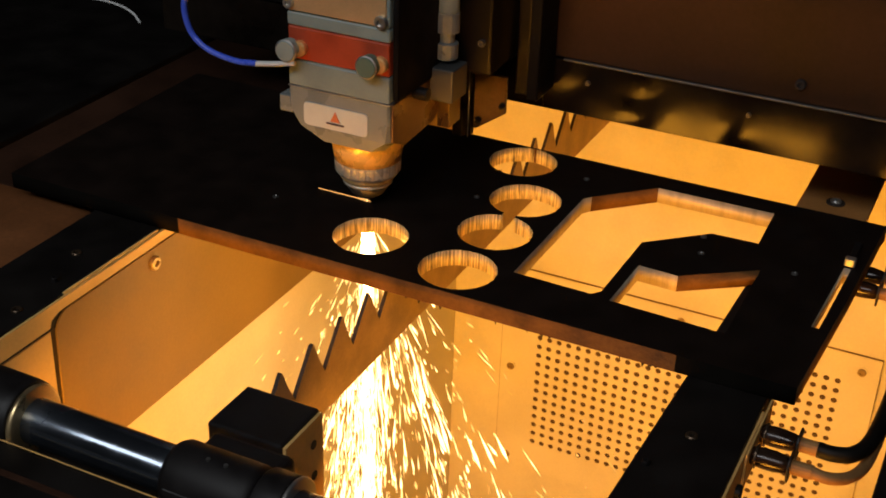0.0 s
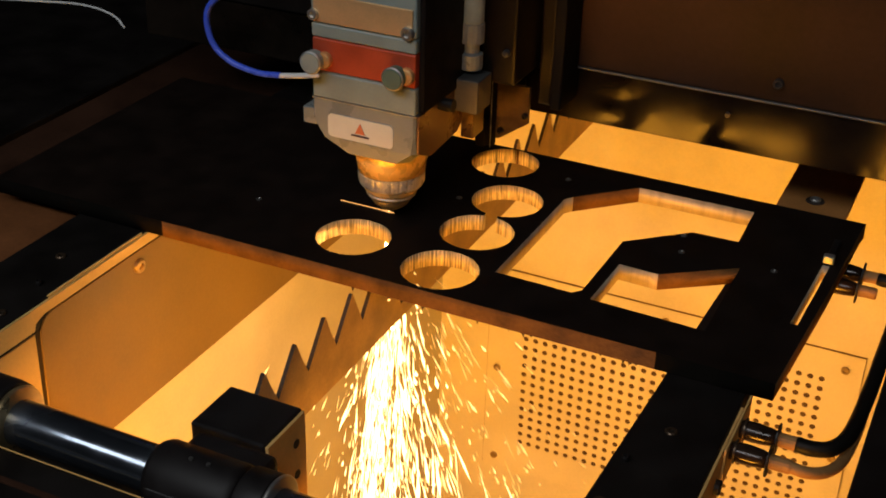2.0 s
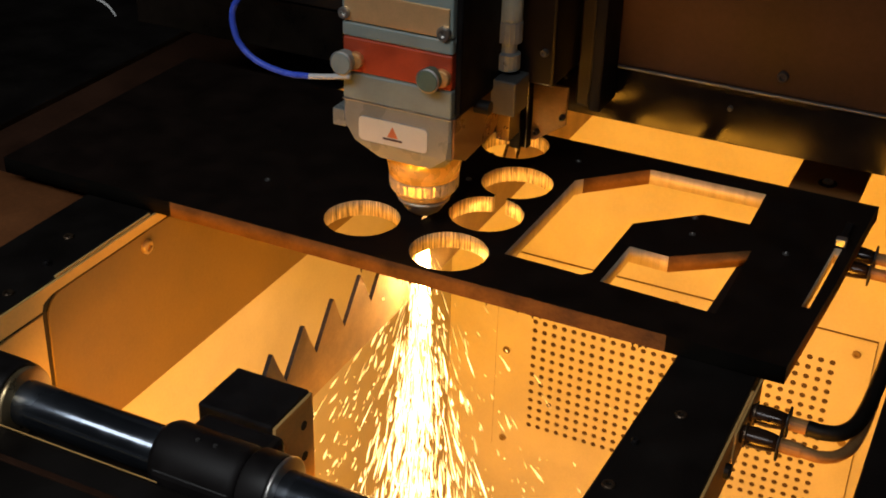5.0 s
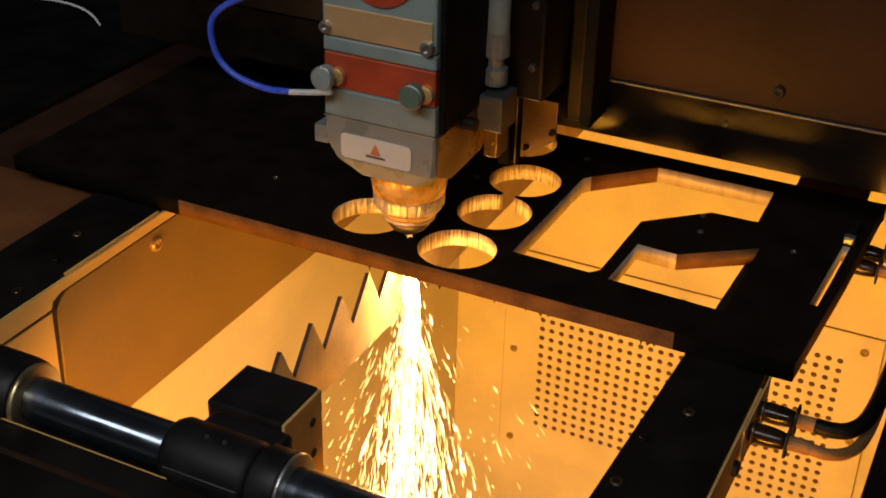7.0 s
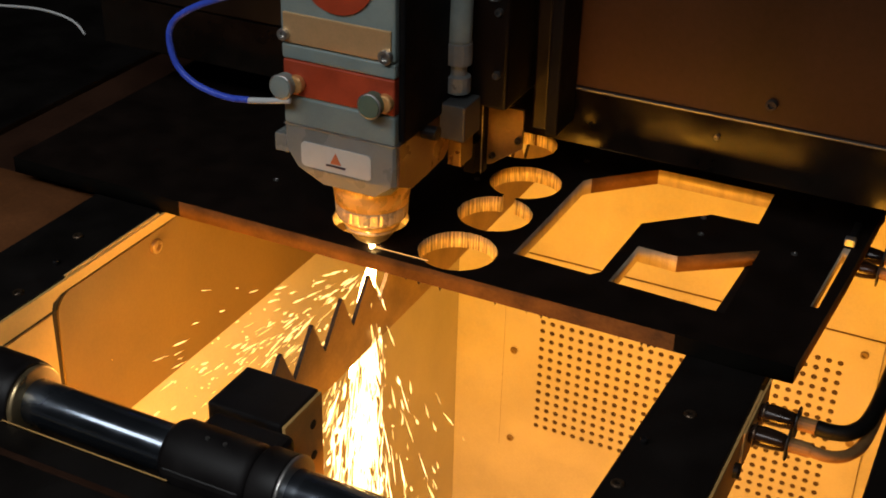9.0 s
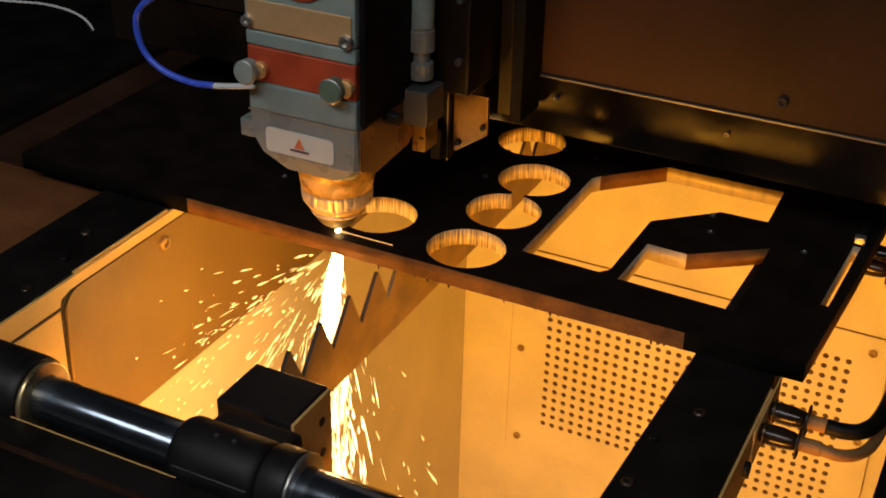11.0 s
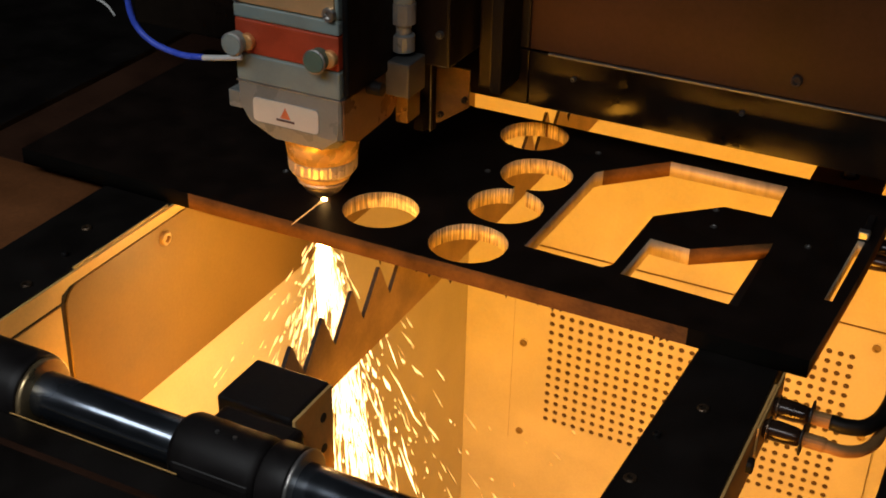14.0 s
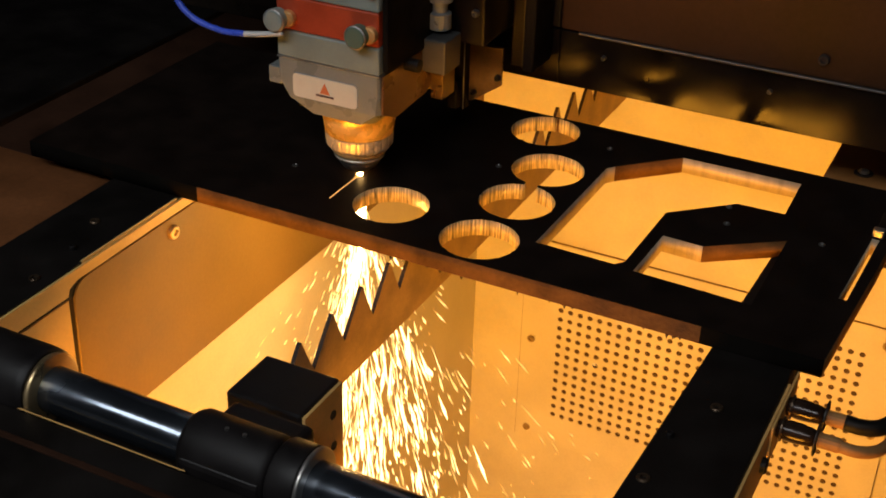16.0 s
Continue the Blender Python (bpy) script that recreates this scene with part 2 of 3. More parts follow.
room_wall = part("wall_room", box(-2.6, 2.6, -3.2, 2.6, -1.2, 2.8), M_ROOM)
tagged(room_wall, "dark workshop walls around the machine", "wall", kind="structure")

chamber_floor = tagged(part("chamber_floor", box(-0.30, 0.42, -0.75, YW + 0.03, ZF - 0.02, ZF, 0.002), M_BEIGE), "pale painted chamber floor under the cutting bed", "floor", kind="structure")

# Unseen wall, added to close the chamber and bounce its light.
wall_front = tagged(part("wall_front", box(-0.30, 0.42, -0.79, -0.77, ZF, -0.135, 0.001), M_BEIGE), "unseen pale front wall, added to bounce light in the chamber", "wall", kind="structure")

# back wall with its screwed-on perforated panel
wall_back = tagged(part("wall_back", box(-0.30, 0.46, YW, YW + 0.02, ZF, 0.02, 0.001), M_BEIGE), "pale painted back wall of the cutting chamber", "wall", kind="structure")
PX0, PX1, PZ0, PZ1 = -0.185, 0.352, -0.722, -0.366


def perforated_panel():
    holes = []
    pitch_x, pitch_z = 0.0152, 0.0158
    nx, nz = 29, 17
    x0, z1 = -0.1245, -0.412
    for i in range(nx):
        for k in range(nz):
            holes.append((x0 + i * pitch_x, z1 - k * pitch_z))
    outlines = [[(PX0, PZ0), (PX1, PZ0), (PX1, PZ1), (PX0, PZ1)]]
    for x, z in holes:
        outlines.append([(x + 0.0043 * math.cos(2 * math.pi * j / 10), z + 0.0043 * math.sin(2 * math.pi * j / 10)) for j in range(10)])
    me = cut_sheet("perforated_sheet", outlines, 0, 0.0012)
    me.transform(Matrix.Rotation(math.pi / 2, 4, "X"))
    me.transform(Matrix.Translation((0, YW - 0.0035, 0)))
    me.materials.append(M_BEIGE)
    return me


perforated = thing("perforated_panel", "pale perforated ventilation panel screwed to the chamber wall", "panel")
part("perforated_sheet", perforated_panel(), None, perforated)
# Dark sheet stands in for the shade seen through the holes.
part("dark_backing", box(-0.135, 0.32, YW - 0.0032, YW - 0.0012, -0.70, -0.40), M_DARKHOLE, perforated, "dark sheet painted as the shade behind the perforation")
part("gap", box(PX0 - 0.0011, PX1 + 0.0007, YW - 0.003, YW - 0.0005, PZ0 - 0.0010, PZ1 + 0.0006), M_BROWN, perforated)
for x, z in ((-0.168, -0.538), (-0.166, -0.703), (0.081, -0.376 - 0.008), (0.329, -0.383 - 0.006), (0.334, -0.533), (0.085, -0.71), (-0.168, -0.385)):
    screw(perforated, x, YW - 0.005, z, "y", 0.0058, M_SCREW)
    part("washer", lathe([(0.0080, YW - 0.0055), (0.0080, YW - 0.0042)], 16, "y", (x, 0, z)), M_BEIGE, perforated)

# left wall: a lower skin and an upper brown panel with rounded corner
wall_left = tagged(part("wall_left", box(XL - 0.02, XL, -0.75, YW, ZF, -0.196, 0.001), M_BEIGE), "pale lower left wall of the cutting chamber", "wall", kind="structure")
upper_left = thing("side_panel", "brown steel side panel with rounded corner", "panel")


def round_corner(u0, v1, r, n=6):
    return [(u0 + r - r * math.sin(math.pi / 2 * i / n), v1 - r + r * math.cos(math.pi / 2 * i / n)) for i in range(n + 1)]


rc = round_corner(-0.2135, -0.0307, 0.018)
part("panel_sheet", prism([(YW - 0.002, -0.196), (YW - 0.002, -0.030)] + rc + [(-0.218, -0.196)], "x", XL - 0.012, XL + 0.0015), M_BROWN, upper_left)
part("front_sheet", prism([(-0.2228, -0.196), (-0.2205, -0.0432), (-0.75, -0.0432), (-0.75, -0.196)], "x", XL - 0.012, XL + 0.001), M_FLANGE, upper_left)
part("top_flange", prism([(YW - 0.002, -0.018), (YW - 0.002, -0.028), (-0.208, -0.028), (-0.219, -0.032), (-0.2215, -0.0385), (-0.75, -0.0385), (-0.75, -0.018)], "x", XL - 0.012, XL + 0.0025), M_FLANGE, upper_left, "folded top flange")
part("gap", box(XL - 0.013, XL - 0.0006, -0.75, YW - 0.002, -0.196, -0.018), M_SEAM, upper_left)
part("top_lip", box(XL - 0.0016, XL + 0.0004, -0.198, -0.066, -0.0185, -0.0155, 0.0003), M_FLANGE, upper_left, "bright bare lip")
screw(upper_left, XL + 0.002, -0.078, -0.045, "x", 0.007, M_BRASS)
screw(upper_left, XL + 0.002, 0.46, -0.045, "x", 0.007, M_BRASS)

wall_right = tagged(part("wall_right", box(0.405, 0.46, -0.75, YW, ZF, -0.02, 0.002), M_FRAME), "black side wall of the machine beside the chamber", "wall", kind="structure")

# bed rails
for side, x0, x1, sx in (("left", -0.345, XL, -0.303), ("right", XR, 0.311, 0.273)):
    rail = thing("bed_rail", "black steel bed rail with screws, under the plate", "rail", "bed rails")
    lean = 0.0 if side == "left" else 0.030
    n0, n1 = (x0 if side == "left" else 0.248 - 0.75 * lean), (x0 if side == "left" else 0.248 + YW * lean)
    part("rail_body", prism([(n0, -0.75), (x1, -0.75), (x1, YW), (n1, YW)], "z", -0.044, -TH - 0.0005, bevel=0.0015), M_FRAME, rail)
    for x, y in ((sx, -0.137), (sx + (0.021 if side == "left" else -0.021), -0.238), (sx, -0.45), (sx, 0.50)):
        screw(rail, x, y, -TH - 0.0022, "z", 0.0050, M_NUT)
    for y in (-0.185, -0.330):
        screw(rail, sx + (0.016 if side == "left" else -0.02), y, -TH, "z", 0.003, M_BLACK)
rail_skirt = thing("rail_side_strip", "steel strip along the bed rail, tinted orange as if lit", "strip")
# Orange chamber light on the strip is put into its tan colour.
part("strip_plate", prism([(0.3115, -0.018), (0.3138, -0.018), (0.3148, -0.058), (0.3115, -0.058)], "y", -0.75, -0.078, bevel=0.0005), M_TAN, rail_skirt)
screw(rail_skirt, 0.3152, -0.155, -0.040, "x", 0.006, M_BLACK)
rear_ledge = thing("rear_ledge", "ledge on the bed rail behind the plate, coloured brown as if lit", "ledge")
# Warm light on the rail's rear top is put into this plate's brown.
part("ledge_plate", box(0.2570, 0.326, YB + 0.004, YW - 0.002, -TH, -0.011, 0.001), M_LEDGE, rear_ledge)
screw(rear_ledge, 0.291, 0.300, -0.011, "z", 0.0055, M_STEEL)
part("washer", lathe([(0.0095, -0.0112), (0.0095, -0.0102), (0.0090, -0.0098)], 20, "z", (0.291, 0.300, 0)), M_BURNT, rear_ledge, "dark burnt washer")

# toothed slats that carry the plate
def slat(x, y0, y1, first):
    """A blade of straight-sided leaning teeth, its tips worn blunt."""
    pitch, top, valley, low = 0.0475, -TH - 0.001, -0.054, -0.094
    rng = random.Random(8)
    poly = [(y0, low), (y0, valley + 0.008), (first - 0.029, valley)]
    for i in range(int((y1 - first) / pitch)):
        y = first + i * pitch
        worn = rng.uniform(0.0, 0.0015)
        poly += [(y - 0.0010, top - worn), (y + 0.0008, top - worn), (y + 0.0092, (top + valley) / 2 - 0.001), (y + 0.0180, valley + rng.uniform(-0.001, 0.001))]
    poly += [(y1, valley), (y1, low)]
    return prism(poly, "x", x - 0.0018, x + 0.0018)


sawtooth_support = thing("sawtooth_support", "scorched sawtooth steel support standing under the plate", "support grate")
blade_mesh = mesh_of("blade", slat(-0.039, -0.245, YW - 0.004, -0.2115), M_SLAT, M_BURNT)
for f in blade_mesh.polygons:
    f.material_index = 1 if abs(f.normal.x) < 0.5 and f.center.z > -0.07 else 0
part("blade", blade_mesh, None, sawtooth_support)
for y in (-0.232, 0.598):
    part("foot_tab", box(-0.0425, -0.0375, y - 0.012, y + 0.012, -0.0937, -0.086, 0.0005), M_SLAT, sawtooth_support)

# ---- the workpiece ----
rim = [(-0.445, YF), (-0.245, YF), (0.236, YF), (0.3320, YF), (0.3412, 0.10), (0.3465, 0.24), (0.3480, YB), (-0.445, YB)]
HOLES = [(-0.0723, -0.0041), (0.0243, 0.1318), (0.0247, 0.058), (0.0248, -0.0220), (-0.0124, 0.2128)]
opening_a = [(0.0700, -0.003), (0.0725, 0.162), (0.0785, 0.1705), (0.1300, 0.2225), (0.2460, 0.2235), (0.2475, 0.1555), (0.2040, 0.1540), (0.1515, 0.1050), (0.1493, 0.0035), (0.1425, -0.005)]
opening_b = [(0.1605, -0.008), (0.1630, 0.0625), (0.1995, 0.0610), (0.2615, 0.1070), (0.2620, -0.012)]
slot = [(0.3221, 0.033), (0.3286, 0.033), (0.3330, 0.148), (0.3268, 0.148)]
workpiece = thing("steel_plate", "thick black mill-scale steel plate with cut holes and octagonal openings", "plate")


def arc_points(cx, cy, r, a0, a1, n, jag, seed):
    rng = random.Random(seed)
    return [(cx + (r + jag * rng.uniform(-1, 1)) * math.cos(radians(a0 + (a1 - a0) * i / n)),
             cy + (r + jag * rng.uniform(-1, 1)) * math.sin(radians(a0 + (a1 - a0) * i / n))) for i in range(n + 1)]


# two neighbouring holes joined by a burnt-through neck
pair = arc_points(*HOLES[1], 0.035, -82, 257, 150, 0.00045, 3) + arc_points(*HOLES[2], 0.035, 103, 442, 150, 0.00045, 4)
outl = [rim, pair] + [ring_points(*HOLES[i], 0.035, 150, 0.00045, i) for i in (0, 3, 4)] + [opening_a, opening_b, slot]
plate_mesh = cut_sheet("plate_body", outl, -TH, 0.0)
plate_mesh.materials.append(M_MILL)
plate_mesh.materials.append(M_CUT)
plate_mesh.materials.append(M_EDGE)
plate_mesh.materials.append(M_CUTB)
# Front rim shade over the rails is painted black, brown over the lit chamber.
plate_mesh.materials.append(M_RIM_SHADE)
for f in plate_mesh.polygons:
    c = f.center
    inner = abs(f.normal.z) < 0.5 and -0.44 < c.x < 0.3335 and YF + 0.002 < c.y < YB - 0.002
    # Shade on two opening walls is painted with the darker rim brown.
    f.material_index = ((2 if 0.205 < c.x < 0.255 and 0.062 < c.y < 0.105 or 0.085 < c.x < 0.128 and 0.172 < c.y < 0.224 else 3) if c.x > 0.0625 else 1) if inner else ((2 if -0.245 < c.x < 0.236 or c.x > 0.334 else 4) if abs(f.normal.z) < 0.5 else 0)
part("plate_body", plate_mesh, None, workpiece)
slag = random.Random(5)
for k in range(14):
    x = slag.uniform(-0.05, 0.225)
    part("slag_drip", lathe([(0.0006, 0.0), (0.0011 * slag.uniform(0.7, 1.4), -0.0012), (0.0003, -0.004 * slag.uniform(0.5, 1.3))], 6, "z", (x, YF + 0.002, -TH)), M_BURNT, workpiece)
for x, y in ((0.206, 0.111), (0.199, 0.143), (0.290, 0.115), (-0.190, 0.02), (-0.02, 0.115), (0.06, 0.205)):
    part("pierce_mark", lathe([(0.0032, -0.0005), (0.0030, 0.0008), (0.0016, 0.0013), (0.0007, 0.0002)], 12, "z", (x, y, 0)), M_DULL, workpiece)

# ---- front roller and clamp ----
roller = thing("guide_shaft", "polished steel guide shaft with black end collar and bearing", "shaft")
RY, RZ = -0.364, -0.002
part("shaft", lathe([(0.015, -0.158), (0.0170, -0.157), (0.0172, -0.156), (0.0172, -0.023), (0.0168, -0.022)], 40, "x", (0, RY, RZ)), M_ROD, roller, smooth=True)
part("shaft", lathe([(0.0168, 0.060), (0.0172, 0.061), (0.0172, 0.36), (0.016, 0.365)], 40, "x", (0, RY, RZ)), M_ROD, roller, smooth=True)
part("end_collar", lathe([(0.020, -0.235), (0.0275, -0.232), (0.0290, -0.228), (0.0290, -0.160), (0.0282, -0.1535), (0.0264, -0.152), (0.0252, -0.1535), (0.0245, -0.157), (0.016, -0.158)], 48, "x", (0, RY, RZ)), M_BLACK, roller, smooth=True)
part("collar_ring", lathe([(0.0250, -0.1525), (0.0264, -0.1520), (0.0270, -0.1500), (0.0264, -0.148), (0.0250, -0.1475)], 48, "x", (0, RY, RZ)), M_BRASS, roller, "brass-coloured rim", smooth=True)
part("bearing_housing", lathe([(0.018, -0.025), (0.0225, -0.024), (0.0245, -0.020), (0.0245, 0.038), (0.0235, 0.043), (0.020, 0.045)], 48, "x", (0, RY, RZ)), M_BLACK, roller, smooth=True)
part("housing_body", box(-0.0235, 0.044, RY - 0.0255, RY + 0.046, RZ - 0.050, RZ + 0.0075, 0.006, segs=3), M_BLACK, roller)
part("collar_ring", lathe([(0.0205, 0.0455), (0.0245, 0.0465), (0.0255, 0.048), (0.0255, 0.066), (0.0250, 0.068), (0.0225, 0.067), (0.017, 0.062)], 48, "x", (0, RY, RZ)), M_BLACK, roller, smooth=True)
part("collar_rim", lathe([(0.0243, 0.0678), (0.0256, 0.0682), (0.0259, 0.0695), (0.0256, 0.0708), (0.0243, 0.0712)], 48, "x", (0, RY, RZ)), M_STEEL, roller, smooth=True)
part("arm", box(-0.42, -0.225, RY - 0.028, RY + 0.026, RZ - 0.06, RZ + 0.012, 0.006), M_BLACK, roller)
for x in (0.006, 0.020):
    part("set_screw", lathe([(0.0016, 0.0235), (0.0016, 0.0253), (0.0008, 0.0253)], 10, "z", (x, RY - 0.004, RZ)), M_DULL, roller)
block = thing("bearing_block", "black machined bearing block with screw holes", "block")
part("block_body", box(-0.038, 0.025, -0.3095, -0.2570, -0.105, 0.0, 0.002), M_BLACK, block)
# Warm light on the block's side is put into the cover's tan.
part("side_cover", box(0.0252, 0.028, -0.3085, -0.2580, -0.105, -0.0015, 0.0006), M_TAN, block, "side cover coloured tan as if lit")
for z in (-0.022, -0.050, -0.078):
    part("screw_hole", lathe([(0.0038, 0.0272), (0.0038, 0.0286)], 12, "x", (0, -0.272, z)), M_SEAM, block)
beam_front = thing("front_beam", "black front beam of the bed beneath the guide shaft", "beam")
part("beam_body", box(-0.50, 0.50, -0.47, -0.392, -0.120, -0.0038, 0.002), M_FRAME, beam_front)
part("rear_ledge", box(-0.50, 0.50, -0.3915, -0.345, -0.120, -0.026, 0.001), M_FRAME, beam_front)
part("edge_strip", box(-0.172, -0.012, -0.3924, -0.3917, -0.0036, -0.0024, 0.0002), M_TAN, beam_front)
# Brown strip stands in for a reflection on the beam's face.
part("reflection_strip", box(-0.30, 0.10, -0.4215, -0.4165, -0.0045, -0.0024, 0.0004), M_DIM_BROWN, beam_front, "dull brown strip painted as a reflection")

# ---- pneumatic fittings and hose at the right rail ----
def hose_clamp(y, dx):
    c = thing("hose_fitting", "black double hose fitting on the rail edge", "fitting", "hose fittings")
    for dy in (0.0, -0.030):
        at = (dx, y + dy, -0.026)
        part("union_nut", lathe([(0.005, 0.3090), (0.0064, 0.3098), (0.0074, 0.3120), (0.0081, 0.3200), (0.0079, 0.3270), (0.0070, 0.3345), (0.0060, 0.3375)], 20, "x", at), M_KNUCKLE, c, smooth=True)
        part("flange_ring", lathe([(0.0075, 0.3132), (0.0095, 0.3134), (0.0095, 0.3146), (0.0075, 0.3148)], 20, "x", at), M_NUT, c)
        part("clip", lathe([(0.005, 0.3380), (0.0125, 0.3382), (0.0125, 0.3394), (0.005, 0.3396)], 20, "x", at), M_BLACK, c)
        part("sleeve", lathe([(0.0056, 0.3395), (0.0056, 0.3540), (0.0050, 0.3560)], 14, "x", at), M_SLEEVE, c, "tan hose sleeve")
    # The mount's tan also carries the orange light.
    part("mount", box(0.3085 + dx, 0.3103 + dx, y - 0.046, y + 0.034, -0.050, -0.016, 0.0006), M_TAN, c, "mounting plate tinted orange as if lit")
    return c


hose_clamp(-0.095, 0.006)
hose_clamp(0.195, 0.020)
hose = thing("air_hose", "black rubber air hose curving along the rail", "hose")
part("hose_body", tube([(0.359, -0.095, -0.026), (0.371, -0.095, -0.026), (0.384, -0.088, -0.026), (0.393, -0.064, -0.026), (0.3965, -0.01, -0.026), (0.398, 0.08, -0.024), (0.398, 0.150, -0.024), (0.390, 0.189, -0.026), (0.373, 0.195, -0.026)], 0.0062), M_RUBBER, hose, smooth=True)
hose_b = thing("air_hose", "worn tan air hose curving along the rail", "hose")
part("hose_body", tube([(0.359, -0.125, -0.026), (0.374, -0.123, -0.028), (0.387, -0.108, -0.032), (0.394, -0.076, -0.038), (0.3965, -0.02, -0.040), (0.394, 0.08, -0.042)], 0.0046), M_SLEEVE, hose_b, smooth=True)
stop = thing("plate_stop", "small steel clamp piece on the plate edge", "clamp")
part("stop_body", box(0.3255, 0.3355, 0.150, 0.158, 0.0005, 0.008, 0.001), M_STEEL, stop)
part("stop_finger", box(0.3275, 0.334, 0.158, 0.195, 0.0005, 0.005, 0.001), M_BLACK, stop)

# ---- dark surroundings of the bed ----
deck = tagged(part("side_deck", box(-0.60, -0.352, -0.9, -0.040, -0.07, -0.030, 0.002), M_DECK), "dim brown side deck of the machine", "deck", kind="structure")
# Same deck farther back, with the weaker light put into a darker brown.
rear_deck = tagged(part("rear_deck", box(-0.545, -0.352, -0.0395, 1.2, -0.07, -0.031, 0.002), M_DIM_BROWN), "deck beside the plate, coloured darker as shaded", "deck", kind="structure")
outer_deck = tagged(part("outer_deck", box(-1.3, -0.605, -0.9, 1.2, -0.12, -0.060, 0.002), M_FRAME), "black outer deck of the machine", "deck", kind="structure")
side_wall = tagged(part("enclosure_side", box(-1.34, -1.30, -0.9, 1.9, -0.9, 1.5), M_FRAME), "black inner side wall of the machine enclosure", "wall", kind="structure")
rear_wall = tagged(part("enclosure_rear", box(-1.3, 1.6, 1.6, 1.64, -0.9, 1.5), M_FRAME), "black rear wall of the machine enclosure", "wall", kind="structure")

# ---- gantry: moves along y, the head along x on it ----
gantry = thing("gantry", "black gantry beam with a brown-black cover above the bed", "gantry")
BEAM = [(0.170, 0.058), (0.30, 0.058), (0.30, 0.1135), (0.170, 0.1135)]
part("beam", prism(BEAM, "x", 0.0, 0.95, bevel=0.001), M_GLOSS, gantry, "oily brown-black lower beam")
# Beam and cover run on left of x = 0; the cover is black there.
part("beam_left", prism(BEAM, "x", -0.47, -0.0005, bevel=0.001), M_GLOSS, gantry, "left run of the black beam")
part("cover", box(0.0, 0.95, 0.168, 0.32, 0.1155, 0.75, 0.002), M_COVER, gantry, "brown-black cover panel")
part("cover_left", box(-0.47, -0.0005, 0.168, 0.32, 0.1155, 0.75, 0.002), M_FRAME, gantry, "black cover panel")
part("cover_lip", box(0.02, 0.95, 0.1648, 0.169, 0.1138, 0.1158, 0.0004), M_DULL, gantry, "bare metal lip")
for x, z in ((0.25, 0.134), (0.10, 0.52), (0.30, 0.52)):
    screw(gantry, x, 0.167, z, "y", 0.005, M_BURNT)
for x in (0.046, 0.207):
    screw(gantry, x, 0.169, 0.094, "y", 0.0024, M_DULL)
part("cable", tube([(-0.78, 0.242, 0.030), (-0.688, 0.242, 0.0405), (-0.635, 0.242, 0.0460), (-0.598, 0.242, 0.0450), (-0.574, 0.242, 0.0385), (-0.5615, 0.242, 0.0265)], 0.0017, 6), M_WHITE, gantry, "thin white cable", smooth=True)

head = thing("cutting_head", "grey laser cutting head with red band, knobs and brass nozzle", "laser head")
HY0, HY1 = -0.045, 0.048


def head_block(z0, z1, bevel=0.002, grow=0.0):
    return box(-0.057 - grow, 0.046 + grow, HY0 - grow, HY1 + grow, z0, z1, bevel)


low = bmesh.new()
# faceted lower body, narrowing to the nozzle
def loop(x0, x1, y0, y1, z, c):
    return [(x0 + c, y0, z), (x1 - c, y0, z), (x1, y0 + c, z), (x1, y1 - c, z), (x1 - c, y1, z), (x0 + c, y1, z), (x0, y1 - c, z), (x0, y0 + c, z)]


rings = [loop(-0.057, 0.046, HY0, HY1, 0.1195, 0.002), loop(-0.057, 0.046, HY0, HY1, 0.098, 0.002), loop(-0.049, 0.046, HY0, 0.032, 0.083, 0.004), loop(-0.032, 0.036, HY0 + 0.002, 0.022, 0.0705, 0.010)]
vr = [[low.verts.new(p) for p in r] for r in rings]
for a, b in zip(vr, vr[1:]):
    for i in range(8):
        low.faces.new((a[i], a[(i + 1) % 8], b[(i + 1) % 8], b[i]))
low.faces.new(vr[0])
low.faces.new(vr[-1])
part("lower_body", low, M_GREY, head)
# Thin plate added to carry the warm bounce on the head's side as colour.
part("side_cheek", prism([(HY0 + 0.003, 0.1200), (0.062, 0.1200), (0.062, 0.090), (0.040, 0.076), (-0.018, 0.073), (HY0 + 0.003, 0.084)], "x", 0.0462, 0.0485, bevel=0.0005), M_CHEEK, head, "side plate coloured brown as warm bounce")
part("middle_body", head_block(0.1205, 0.1455), M_TEAL, head)
part("red_band", head_block(0.146, 0.1765, 0.0015, -0.0005), M_RED, head, "red anodised band")
part("clamp_strip", head_block(0.177, 0.190), M_TEAL, head)
part("upper_body", head_block(0.1905, 0.42), M_TEAL, head)
# Warm reflection on the grey-green cover is put into its colour.
part("sheen_cover", box(-0.054, 0.043, HY0 - 0.0015, HY0 + 0.001, 0.1915, 0.2165, 0.0007), M_SHEEN, head, "cover plate coloured with a warm reflection")
part("round_window", lathe([(0.034, HY0 - 0.002), (0.034, HY0 + 0.001)], 36, "y", (-0.004, 0, 0.256)), M_RED, head, "round red window cover")
part("bulge", lathe([(0.012, HY0 - 0.004), (0.014, HY0 - 0.001)], 20, "y", (-0.004, 0, 0.262)), M_COPPER, head)
screw(head, -0.053, HY0 - 0.002, 0.198, "y", 0.005, M_STEEL)
screw(head, 0.039, HY0 - 0.002, 0.196, "y", 0.006, M_STEEL)
